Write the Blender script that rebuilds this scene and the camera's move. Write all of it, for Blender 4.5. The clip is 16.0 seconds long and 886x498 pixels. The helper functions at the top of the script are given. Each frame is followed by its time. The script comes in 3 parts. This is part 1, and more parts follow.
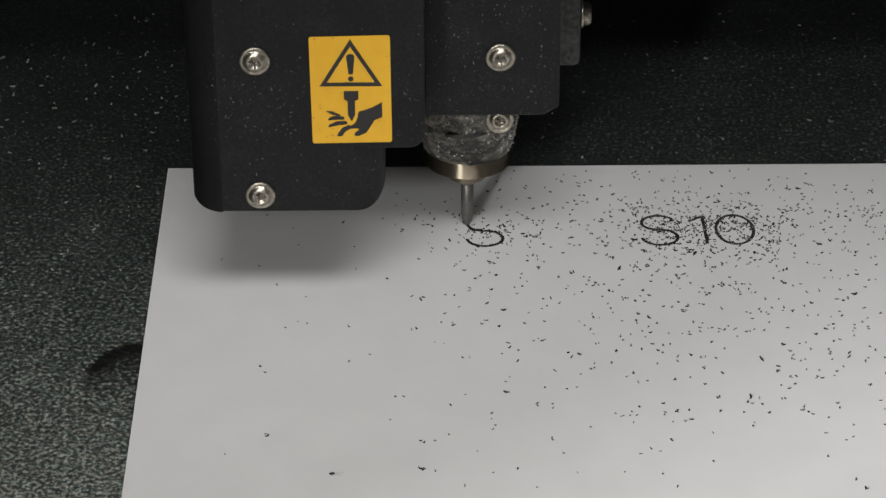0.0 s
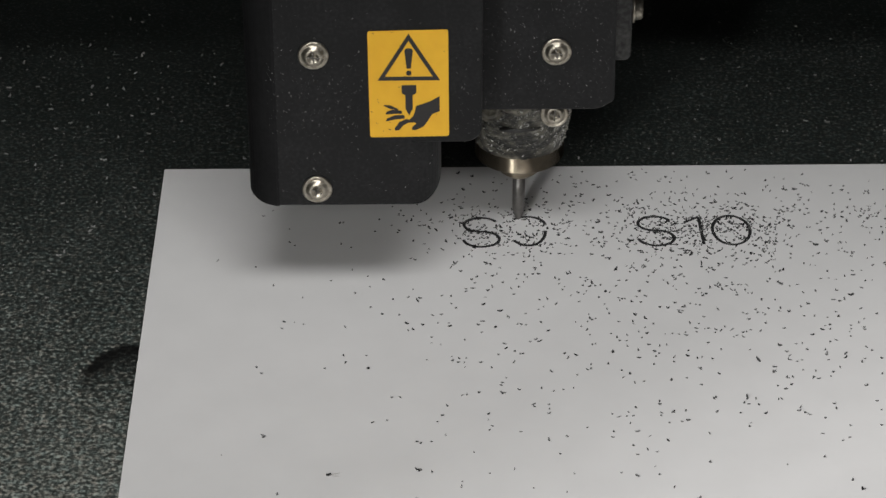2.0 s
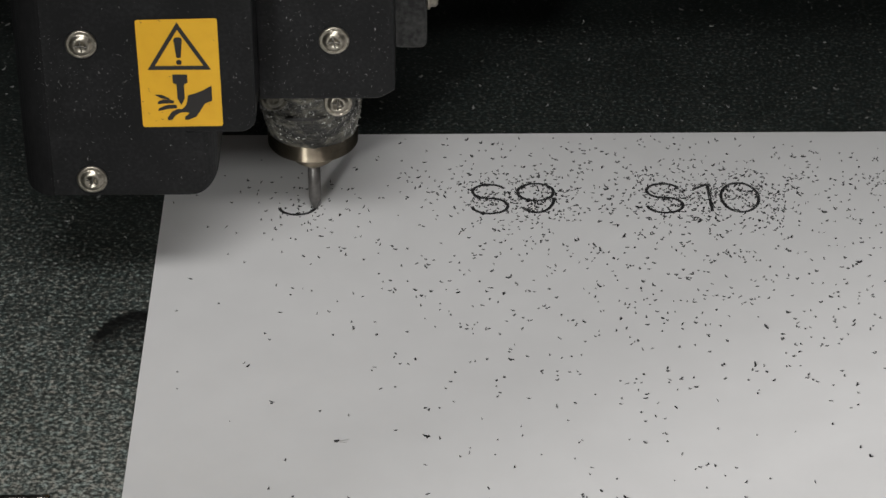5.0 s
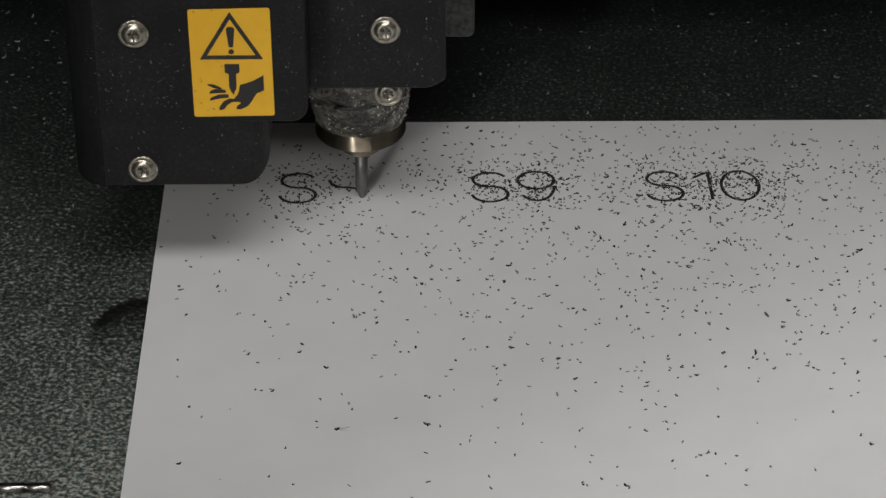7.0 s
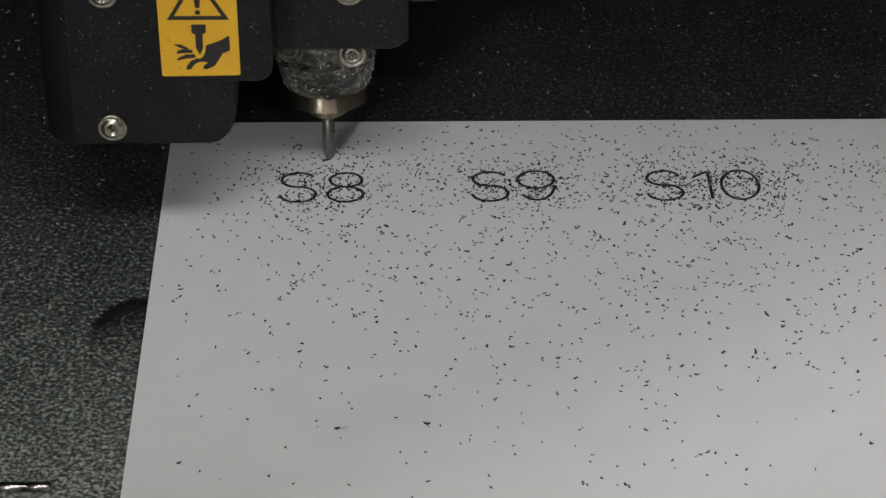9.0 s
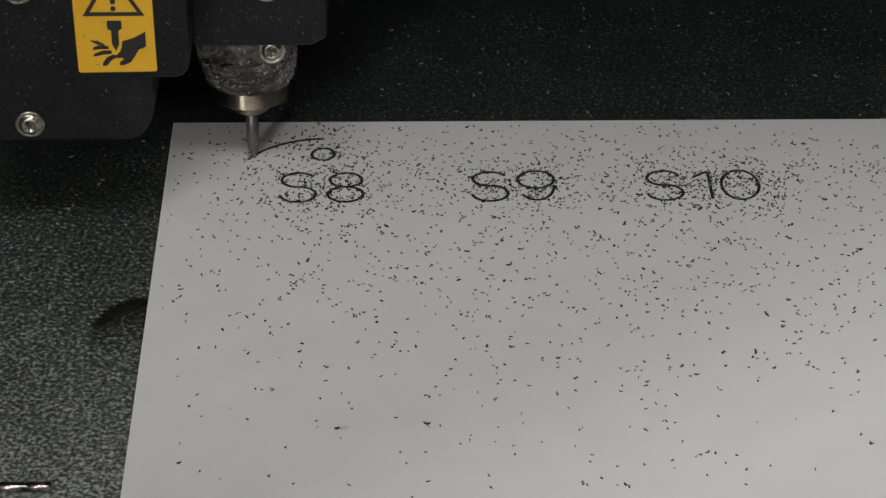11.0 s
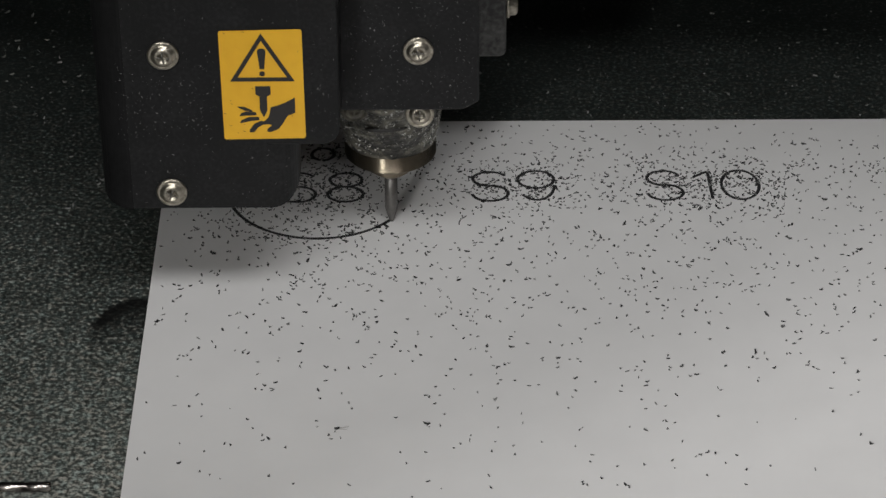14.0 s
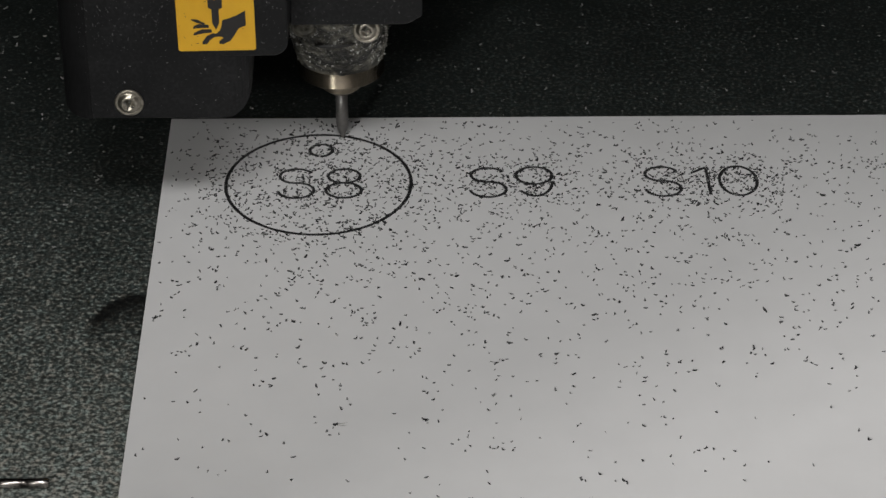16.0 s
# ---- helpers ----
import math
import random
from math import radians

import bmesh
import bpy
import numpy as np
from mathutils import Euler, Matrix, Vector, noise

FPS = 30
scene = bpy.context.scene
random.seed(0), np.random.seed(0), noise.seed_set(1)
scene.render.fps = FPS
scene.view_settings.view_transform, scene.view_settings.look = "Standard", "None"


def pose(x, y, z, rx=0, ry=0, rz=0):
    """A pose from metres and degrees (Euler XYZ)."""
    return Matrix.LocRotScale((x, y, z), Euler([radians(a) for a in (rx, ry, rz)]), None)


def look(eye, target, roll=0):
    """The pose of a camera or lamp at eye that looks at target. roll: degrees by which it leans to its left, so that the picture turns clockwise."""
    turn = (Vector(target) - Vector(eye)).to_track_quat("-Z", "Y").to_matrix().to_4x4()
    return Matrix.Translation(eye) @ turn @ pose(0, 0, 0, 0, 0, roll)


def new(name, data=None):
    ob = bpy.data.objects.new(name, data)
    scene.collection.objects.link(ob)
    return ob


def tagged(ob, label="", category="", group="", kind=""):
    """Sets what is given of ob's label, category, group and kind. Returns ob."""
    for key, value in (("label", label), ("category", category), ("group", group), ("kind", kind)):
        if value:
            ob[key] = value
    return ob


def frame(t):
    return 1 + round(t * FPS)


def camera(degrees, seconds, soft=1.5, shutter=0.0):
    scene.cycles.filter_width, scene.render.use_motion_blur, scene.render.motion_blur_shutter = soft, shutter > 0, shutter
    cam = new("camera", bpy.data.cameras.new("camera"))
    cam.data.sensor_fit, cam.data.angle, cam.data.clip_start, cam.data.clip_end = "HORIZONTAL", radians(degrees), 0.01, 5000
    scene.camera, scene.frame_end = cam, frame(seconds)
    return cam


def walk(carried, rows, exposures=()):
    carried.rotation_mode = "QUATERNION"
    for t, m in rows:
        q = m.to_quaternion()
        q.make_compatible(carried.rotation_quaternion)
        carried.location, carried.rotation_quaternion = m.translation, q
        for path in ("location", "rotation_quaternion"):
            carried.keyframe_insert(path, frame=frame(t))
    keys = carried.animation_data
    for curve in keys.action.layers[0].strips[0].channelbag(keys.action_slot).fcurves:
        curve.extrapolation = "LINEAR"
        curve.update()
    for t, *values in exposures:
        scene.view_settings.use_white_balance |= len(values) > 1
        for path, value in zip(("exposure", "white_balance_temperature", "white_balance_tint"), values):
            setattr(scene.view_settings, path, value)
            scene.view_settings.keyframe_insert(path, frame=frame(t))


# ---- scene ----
MM = 0.001
cam = camera(17.95, 16.0, soft=1.5)
EYE = (0.05637, -0.52517, 0.31773)


def aim(pitch, yaw, roll=-0.176):
    """The camera's pose from its downward pitch, its yaw and its roll in degrees."""
    return pose(*EYE, 90 - pitch, 0, yaw) @ pose(0, 0, 0, 0, 0, roll)


PATH = [
    (0.0, 32.8621, -0.3999),
    (0.5, 32.8541, -0.4180),
    (1.0, 32.8495, -0.4389),
    (1.5, 32.8472, -0.4640),
    (2.0, 32.8449, -0.4849),
    (2.5, 32.8806, -0.4848),
    (3.0, 32.9382, -0.4638),
    (3.1, 32.9462, -0.4526),
    (3.2, 32.9554, -0.4317),
    (3.3, 32.9692, -0.3898),
    (3.4, 33.0049, -0.3200),
    (3.5, 33.0453, -0.2795),
    (3.6, 33.1052, -0.2710),
    (3.7, 33.1720, -0.2708),
    (3.8, 33.2411, -0.2748),
    (3.9, 33.2872, -0.2816),
    (4.0, 33.3218, -0.2871),
    (4.1, 33.3333, -0.2871),
    (4.2, 33.3448, -0.2843),
    (5.2, 33.5753, -0.2767),
    (6.3, 33.7540, -0.2692),
    (6.5, 33.7643, -0.2692),
    (7.0, 33.7689, -0.2692),
    (7.5, 33.7816, -0.2691),
    (8.0, 33.7828, -0.2691),
    (14.5, 33.7828, -0.2691),
    (15.0, 33.8174, -0.2746),
    (15.5, 33.8600, -0.3108),
    (16.0, 33.8634, -0.3135),
]
walk(cam, [(t, aim(p, y)) for t, p, y in PATH],
     exposures=[(0, 0.0), (3.3, 0.0), (4.2, 0.06), (6.3, -0.36), (8.0, -0.33), (11.3, -0.36), (12.5, -0.32), (14.5, -0.28), (16, -0.29)])

# ---- world and lights ----
world = bpy.data.worlds.new("room_air")
scene.world = world
world.use_nodes = True
world.node_tree.nodes["Background"].inputs[0].default_value = (0.9, 0.95, 1.0, 1)
world.node_tree.nodes["Background"].inputs[1].default_value = 0.03


def area_lamp(name, at, target, sx, sy, watts, colour):
    d = bpy.data.lights.new(name, "AREA")
    d.shape, d.size, d.size_y, d.energy, d.color = "RECTANGLE", sx, sy, watts, colour
    ob = new(name, d)
    ob.matrix_world = look(at, target)
    return ob


area_lamp("ceiling_tube_lamp", (0.21, -1.06, 1.55), (0.06, -0.03, 0), 0.95, 0.30, 22.4, (0.985, 0.985, 0.97))
area_lamp("front_window_lamp", (-0.62, -2.0, 0.97), (0.06, -0.03, 0), 0.13, 0.16, 16.5, (0.97, 0.98, 0.95))
# added lamp that brightens the sheet's front right corner; no window there
area_lamp("west_patch_lamp", (-1.5, -1.225, 0.75), (0.12, -0.15, 0), 0.13, 0.3, 37, (1.0, 0.98, 0.96))
# added wide fill that lifts the shadow under the head; no window there
area_lamp("high_fill_lamp", (0.0, -2.5, 1.7), (0.06, -0.1, 0), 2.4, 0.36, 16, (1.0, 0.94, 0.89))

# ---- materials ----
def shader(name):
    m = bpy.data.materials.new(name)
    m.use_nodes = True
    nt = m.node_tree
    return m, nt, nt.nodes["Principled BSDF"]


def add(nt, kind, **props):
    n = nt.nodes.new(kind)
    for k, v in props.items():
        n.inputs[k.replace("_", " ")].default_value = v
    return n


def ramp(nt, source, stops):
    r = nt.nodes.new("ShaderNodeValToRGB")
    while len(r.color_ramp.elements) < len(stops):
        r.color_ramp.elements.new(0.5)
    for e, (at, col) in zip(r.color_ramp.elements, stops):
        e.position, e.color = at, (*col, 1)
    nt.links.new(source, r.inputs[0])
    return r.outputs[0]


def noise_tex(nt, scale, detail=3.0, rough=0.5):
    co = nt.nodes.new("ShaderNodeTexCoord")
    n = add(nt, "ShaderNodeTexNoise", Scale=scale, Detail=detail, Roughness=rough)
    nt.links.new(co.outputs["Object"], n.inputs["Vector"])
    return n.outputs[0]


def bump(nt, bs, height, strength, distance):
    b = add(nt, "ShaderNodeBump", Strength=strength, Distance=distance)
    nt.links.new(height, b.inputs["Height"])
    nt.links.new(b.outputs[0], bs.inputs["Normal"])


def surface(name, dark, light, scale, rough, metal=0.0, relief=0.1, depth=0.0001, rough_swing=0.1, spec=0.5, span=(0.3, 0.7)):
    """A surface with two scales of variation in colour, sheen and relief."""
    m, nt, bs = shader(name)
    fine, broad = noise_tex(nt, scale, 4), noise_tex(nt, scale * 0.11, 2)
    mix = nt.nodes.new("ShaderNodeMath")
    mix.operation = "MULTIPLY_ADD"
    nt.links.new(fine, mix.inputs[0])
    mix.inputs[1].default_value = 0.6
    half = nt.nodes.new("ShaderNodeMath")
    half.operation = "MULTIPLY"
    nt.links.new(broad, half.inputs[0])
    half.inputs[1].default_value = 0.4
    nt.links.new(half.outputs[0], mix.inputs[2])
    nt.links.new(ramp(nt, mix.outputs[0], [(span[0], dark), (span[1], light)]), bs.inputs["Base Color"])
    rr = nt.nodes.new("ShaderNodeMapRange")
    rr.inputs["To Min"].default_value, rr.inputs["To Max"].default_value = rough - rough_swing, rough + rough_swing
    nt.links.new(broad, rr.inputs[0])
    nt.links.new(rr.outputs[0], bs.inputs["Roughness"])
    bs.inputs["Metallic"].default_value = metal
    bs.inputs["Specular IOR Level"].default_value = spec
    if relief:
        bump(nt, bs, fine, relief, depth)
    return m


def table_material():
    """Black moulded table plate, covered with fine pale grains."""
    m, nt, bs = shader("speckled_table")
    place = nt.nodes.new("ShaderNodeTexCoord")
    along = nt.nodes.new("ShaderNodeMapping")
    along.inputs["Scale"].default_value = (0.85, 0.9, 1.0)
    nt.links.new(place.outputs["Object"], along.inputs["Vector"])
    grains = add(nt, "ShaderNodeTexNoise", Scale=1350, Detail=3.5, Roughness=0.66)
    nt.links.new(along.outputs[0], grains.inputs["Vector"])
    a, b, c = grains.outputs[0], noise_tex(nt, 45, 4, 0.6), noise_tex(nt, 700, 2)
    # grains fade towards the back, where the shade is put into their colour
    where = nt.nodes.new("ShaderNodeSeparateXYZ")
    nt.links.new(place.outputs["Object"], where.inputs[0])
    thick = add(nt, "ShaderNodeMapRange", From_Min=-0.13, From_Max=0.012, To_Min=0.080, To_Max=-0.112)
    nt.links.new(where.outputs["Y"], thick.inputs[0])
    shaded_grains = nt.nodes.new("ShaderNodeMath")
    nt.links.new(a, shaded_grains.inputs[0])
    nt.links.new(thick.outputs[0], shaded_grains.inputs[1])
    grain = ramp(nt, shaded_grains.outputs[0], [(0.38, (0.0115, 0.0145, 0.0140)), (0.53, (0.063, 0.068, 0.064)), (0.72, (0.42, 0.42, 0.39))])
    patch = ramp(nt, b, [(0.3, (0.62, 0.65, 0.64)), (0.72, (1.0, 1.0, 1.0))])
    tint = ramp(nt, c, [(0.35, (0.86, 0.98, 0.985)), (0.65, (1.0, 0.94, 0.89))])
    last = grain
    for other in (patch, tint):
        mx = nt.nodes.new("ShaderNodeMix")
        mx.data_type, mx.blend_type = "RGBA", "MULTIPLY"
        mx.inputs["Factor"].default_value = 1
        nt.links.new(last, mx.inputs["A"])
        nt.links.new(other, mx.inputs["B"])
        last = mx.outputs["Result"]
    # a dark hook beside the sheet, 20 mm across, painted for a recess's shaded rim
    co = nt.nodes.new("ShaderNodeTexCoord")
    mp = nt.nodes.new("ShaderNodeMapping")
    mp.vector_type = "TEXTURE"
    mp.inputs["Location"].default_value = (-0.0012, -0.0765, 0)
    mp.inputs["Scale"].default_value = (0.0092, 0.0112, 1)
    nt.links.new(co.outputs["Object"], mp.inputs["Vector"])
    wob = noise_tex(nt, 330, 3)
    flat = nt.nodes.new("ShaderNodeVectorMath")
    flat.operation = "MULTIPLY"
    flat.inputs[1].default_value = (1, 1, 0)
    nt.links.new(mp.outputs[0], flat.inputs[0])
    far = nt.nodes.new("ShaderNodeVectorMath")
    far.operation = "LENGTH"
    nt.links.new(flat.outputs[0], far.inputs[0])
    rim = nt.nodes.new("ShaderNodeMath")
    rim.operation = "MULTIPLY_ADD"
    nt.links.new(wob, rim.inputs[0])
    rim.inputs[1].default_value = 0.22
    nt.links.new(far.outputs["Value"], rim.inputs[2])
    down = nt.nodes.new("ShaderNodeMath")
    down.operation = "MULTIPLY"
    down.inputs[1].default_value = 0.82
    nt.links.new(rim.outputs[0], down.inputs[0])
    ring = ramp(nt, down.outputs[0], [(0.3, (0.45, 0.45, 0.45)), (0.60, (0.26, 0.26, 0.26)), (0.74, (0.07, 0.07, 0.07)), (0.9, (0.04, 0.04, 0.04)), (1.0, (1, 1, 1))])
    sep = nt.nodes.new("ShaderNodeSeparateXYZ")
    nt.links.new(mp.outputs[0], sep.inputs[0])
    upper = nt.nodes.new("ShaderNodeMapRange")
    upper.inputs["From Min"].default_value, upper.inputs["From Max"].default_value = -0.6, 0.25
    nt.links.new(sep.outputs["Y"], upper.inputs[0])
    mx = nt.nodes.new("ShaderNodeMix")
    mx.data_type, mx.blend_type = "RGBA", "MULTIPLY"
    nt.links.new(upper.outputs[0], mx.inputs["Factor"])
    nt.links.new(last, mx.inputs["A"])
    nt.links.new(ring, mx.inputs["B"])
    last = mx.outputs["Result"]
    nt.links.new(last, bs.inputs["Base Color"])
    bs.inputs["Roughness"].default_value = 0.5
    bump(nt, bs, a, 0.35, 0.0002)
    return m


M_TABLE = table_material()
M_SHEET = surface("satin_laminate", (0.553, 0.547, 0.549), (0.593, 0.587, 0.589), 90, 0.42, relief=0.02, depth=0.00002, rough_swing=0.03)
M_CORE = surface("black_core", (0.005, 0.005, 0.006), (0.016, 0.016, 0.017), 2500, 0.6, relief=0.4)
M_CHIP = surface("black_chip", (0.006, 0.006, 0.007), (0.025, 0.025, 0.027), 900, 0.5, relief=0)
nt = M_CHIP.node_tree
island = nt.nodes.new("ShaderNodeNewGeometry")
nt.links.new(ramp(nt, island.outputs["Random Per Island"], [(0.0, (0.004, 0.004, 0.005)), (0.70, (0.010, 0.010, 0.011)), (0.90, (0.05, 0.05, 0.05)), (1.0, (0.20, 0.20, 0.195))]), nt.nodes["Principled BSDF"].inputs["Base Color"])
M_BLACK = surface("black_powder_coat", (0.0035, 0.0035, 0.0040), (0.0145, 0.0145, 0.0153), 1300, 0.5, relief=0.4, depth=0.00008, spec=0.29, span=(0.47, 0.72))
# darker than the cover's black: the side's shade is put into this colour
M_FLANK_SHADED = surface("shaded_black_edge", (0.0028, 0.0028, 0.0031), (0.009, 0.009, 0.0096), 900, 0.62, relief=0.3, depth=0.00006, spec=0.18)
M_HOUSING = surface("black_housing", (0.018, 0.018, 0.019), (0.030, 0.030, 0.031), 120, 0.6, relief=0.1)
M_SCREW = surface("worn_screw_plating", (0.22, 0.20, 0.165), (0.50, 0.46, 0.39), 1100, 0.34, metal=1, relief=0.8, depth=0.00018, span=(0.36, 0.64))
# a recess's shade and glints, put into the colour of flush slots
M_RECESS = surface("recess_shade", (0.03, 0.028, 0.024), (0.34, 0.32, 0.29), 1200, 0.25, metal=0.9, relief=0)
M_ROD = surface("dull_rod_steel", (0.05, 0.044, 0.041), (0.55, 0.51, 0.48), 300, 0.24, metal=1, relief=0.6, depth=0.0003, span=(0.38, 0.6))
M_RING = surface("turned_nickel", (0.19, 0.162, 0.125), (0.29, 0.25, 0.19), 500, 0.33, metal=1, relief=0.04, depth=0.00003, rough_swing=0.02)
nt = M_RING.node_tree
tangent = nt.nodes.new("ShaderNodeTangent")
tangent.direction_type, tangent.axis = "RADIAL", "Z"
nt.links.new(tangent.outputs[0], nt.nodes["Principled BSDF"].inputs["Tangent"])
nt.nodes["Principled BSDF"].inputs["Anisotropic"].default_value = 0.95
nt.nodes["Principled BSDF"].inputs["Anisotropic Rotation"].default_value = 0.25
M_CUTTER = surface("carbide", (0.11, 0.104, 0.10), (0.18, 0.172, 0.165), 900, 0.42, metal=0.6, relief=0.05, depth=0.00003)
M_FUZZ = surface("swarf_dust", (0.008, 0.008, 0.006), (0.23, 0.215, 0.17), 420, 0.5, relief=1.0, depth=0.001, span=(0.42, 0.64))
M_DUSTY = surface("dusty_black_metal", (0.008, 0.008, 0.0085), (0.075, 0.075, 0.072), 900, 0.55, relief=0.4, depth=0.0002, span=(0.4, 0.68))
M_SLIVER = surface("pale_sliver", (0.06, 0.06, 0.057), (0.32, 0.32, 0.315), 700, 0.35, relief=0)
M_THREAD = surface("pale_thread", (0.30, 0.29, 0.28), (0.45, 0.44, 0.43), 900, 0.5, relief=0)
M_SWARF = surface("bright_swarf", (0.07, 0.07, 0.06), (0.88, 0.88, 0.85), 900, 0.22, relief=0, span=(0.42, 0.62))
M_YELLOW = surface("yellow_vinyl", (0.64, 0.345, 0.016), (0.72, 0.405, 0.022), 300, 0.45, relief=0.05, depth=0.00003)
M_INK = surface("black_ink", (0.012, 0.011, 0.011), (0.02, 0.018, 0.017), 400, 0.5, relief=0)
M_WALL = surface("room_paint", (0.38, 0.37, 0.36), (0.45, 0.44, 0.43), 6, 0.8, relief=0.05)


# ---- mesh helpers ----
def mesh_of(name, bm, material, smooth=False):
    bmesh.ops.recalc_face_normals(bm, faces=bm.faces)
    me = bpy.data.meshes.new(name)
    bm.to_mesh(me)
    bm.free()
    me.materials.append(material)
    if smooth:
        me.shade_smooth()
    return me


def part(name, bm, material, parent=None, label="", smooth=False):
    ob = new(name, mesh_of(name, bm, material, smooth))
    ob.parent = parent
    if label:
        tagged(ob, label)
    return ob


def box(x0, x1, y0, y1, z0, z1, edge=0.0):
    bm = bmesh.new()
    bmesh.ops.create_cube(bm, size=1)
    bmesh.ops.scale(bm, vec=(x1 - x0, y1 - y0, z1 - z0), verts=bm.verts)
    bmesh.ops.translate(bm, vec=((x0 + x1) / 2, (y0 + y1) / 2, (z0 + z1) / 2), verts=bm.verts)
    if edge:
        bmesh.ops.bevel(bm, geom=list(bm.edges), offset=edge, segments=2, profile=0.5, affect="EDGES")
    return bm


def rounded(points):
    """A closed outline from (x, y, radius) corners."""
    out, n = [], len(points)
    for i, (x, y, r) in enumerate(points):
        p = Vector((x, y))
        if not r:
            out.append(p)
            continue
        a = (Vector(points[i - 1][:2]) - p).normalized()
        b = (Vector(points[(i + 1) % n][:2]) - p).normalized()
        half = a.angle(b) / 2
        d = r / math.tan(half)
        c = p + (a + b).normalized() * (r / math.sin(half))
        s, e = p + a * d - c, p + b * d - c
        turn = s.angle_signed(e)
        for k in range(9):
            w = -turn * k / 8
            out.append(c + Vector((s.x * math.cos(w) - s.y * math.sin(w), s.x * math.sin(w) + s.y * math.cos(w))))
    return out


def extruded(outline, y_front, y_back, edge=0.0):
    """A plate with its outline in x and z, from y_front back to y_back."""
    bm = bmesh.new()
    vs = [bm.verts.new((p[0], y_front, p[1])) for p in outline]
    front = bm.faces.new(vs)
    made = bmesh.ops.extrude_face_region(bm, geom=[front])
    bmesh.ops.translate(bm, vec=(0, y_back - y_front, 0), verts=[v for v in made["geom"] if isinstance(v, bmesh.types.BMVert)])
    if edge:
        rim = [e for e in bm.edges if all(abs(v.co.y - y_front) < 1e-7 for v in e.verts)]
        bmesh.ops.bevel(bm, geom=rim, offset=edge, segments=3, profile=0.5, affect="EDGES")
    return bm


def flat_shape(outline, y, thick=0.00004):
    return extruded(outline, y, y + thick)


def lathe(profile, sides=48, axis="z", at=(0, 0, 0)):
    """Turns a profile of (radius, height) round the z axis, or round the y axis towards the viewer."""
    bm = bmesh.new()
    rings = []
    for r, h in profile:
        ring = []
        for k in range(sides):
            w = 2 * math.pi * k / sides
            p = (r * math.cos(w), r * math.sin(w), h) if axis == "z" else (r * math.cos(w), -h, r * math.sin(w))
            ring.append(bm.verts.new(Vector(p) + Vector(at)))
        rings.append(ring)
    for a, b in zip(rings, rings[1:]):
        for k in range(sides):
            bm.faces.new((a[k], a[(k + 1) % sides], b[(k + 1) % sides], b[k]))
    bm.faces.new(rings[0])
    bm.faces.new(rings[-1])
    return bm


BEND = random.Random(19)


def slivers(bm_rows, thick=0.35):
    """Many small bent flakes in one bmesh: rows of (place, heading, tilt, length, width)."""
    verts, faces = [], []
    for place, heading, tilt, length, width in bm_rows:
        m = Matrix.Translation(place) @ Matrix.Rotation(heading, 4, "Z") @ Matrix.Rotation(tilt, 4, "Y")
        n = len(verts)
        l, w, h = length / 2, width / 2, width * thick
        mid, bow, ends = BEND.uniform(-0.5, 0.5) * l, BEND.uniform(-0.9, 0.9) * w, (BEND.uniform(0.2, 0.9), BEND.uniform(0.15, 0.7))
        for x, k, z, o in ((-l, ends[0], 0, 0), (mid, 1, -h * 0.6, bow), (l, ends[1], h * BEND.uniform(0, 0.9), 0)):
            for y, zz in ((-w * k, z), (w * k, z), (w * k * 0.8, z + h), (-w * k * 0.8, z + h)):
                verts.append(m @ Vector((x, y + o, zz)))
        for s in (0, 4):
            for k in range(4):
                faces.append((n + s + k, n + s + (k + 1) % 4, n + s + 4 + (k + 1) % 4, n + s + 4 + k))
        faces += [(n, n + 3, n + 2, n + 1), (n + 8, n + 9, n + 10, n + 11)]
    return verts, faces


def sliver_mesh(name, rows, material):
    verts, faces = slivers(rows)
    me = bpy.data.meshes.new(name)
    me.from_pydata([tuple(v) for v in verts], [], faces)
    me.materials.append(material)
    return me


# ---- the setting ----
TOP = 0.0              # upper face of the laminate sheet
TABLE_Z = -1.6 * MM    # upper face of the table
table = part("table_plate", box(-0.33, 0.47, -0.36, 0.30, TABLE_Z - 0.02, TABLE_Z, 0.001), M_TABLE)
tagged(table, "black engraving table plate dusted with pale fine grains", "machine table", kind="structure")
for nm, dims in (("wall_back", (-0.37, 0.51, 0.305, 0.325, -0.05, 0.42)), ("wall_west", (-0.37, -0.345, -0.36, 0.30, -0.05, 0.42)),
                 ("wall_east", (0.485, 0.51, -0.36, 0.30, -0.05, 0.42))):
    tagged(part(nm, box(*dims, 0.003), M_HOUSING), "black moulded inner wall of the engraving machine", "machine wall", kind="structure")
# unseen hood, added to block the ceiling lamp towards the back
tagged(part("shade_hood", box(-0.37, 0.51, -0.268, 0.325, 0.425, 0.44, 0.003), M_HOUSING), "unseen black hood added to shade the back of the sheet", "machine hood", kind="structure")
# unseen rail just above the view, added to cut the front lamps' light
tagged(part("shade_rail", box(-0.37, 0.51, -0.426, -0.414, 0.284, 0.41, 0.003), M_HOUSING), "unseen black rail added to shade the back of the table", "machine rail", kind="structure")
# unseen posts, added; the west one sets the bright patch's edge on the sheet
tagged(part("added_post", box(-0.37, -0.345, -0.416, -0.36, -0.05, 0.425, 0.003), M_HOUSING), "unseen black post added at the machine's front", "machine post", kind="structure")
tagged(part("added_post", box(0.485, 0.51, -0.426, -0.36, -0.05, 0.425, 0.003), M_HOUSING), "unseen black post added at the machine's front", "machine post", kind="structure")
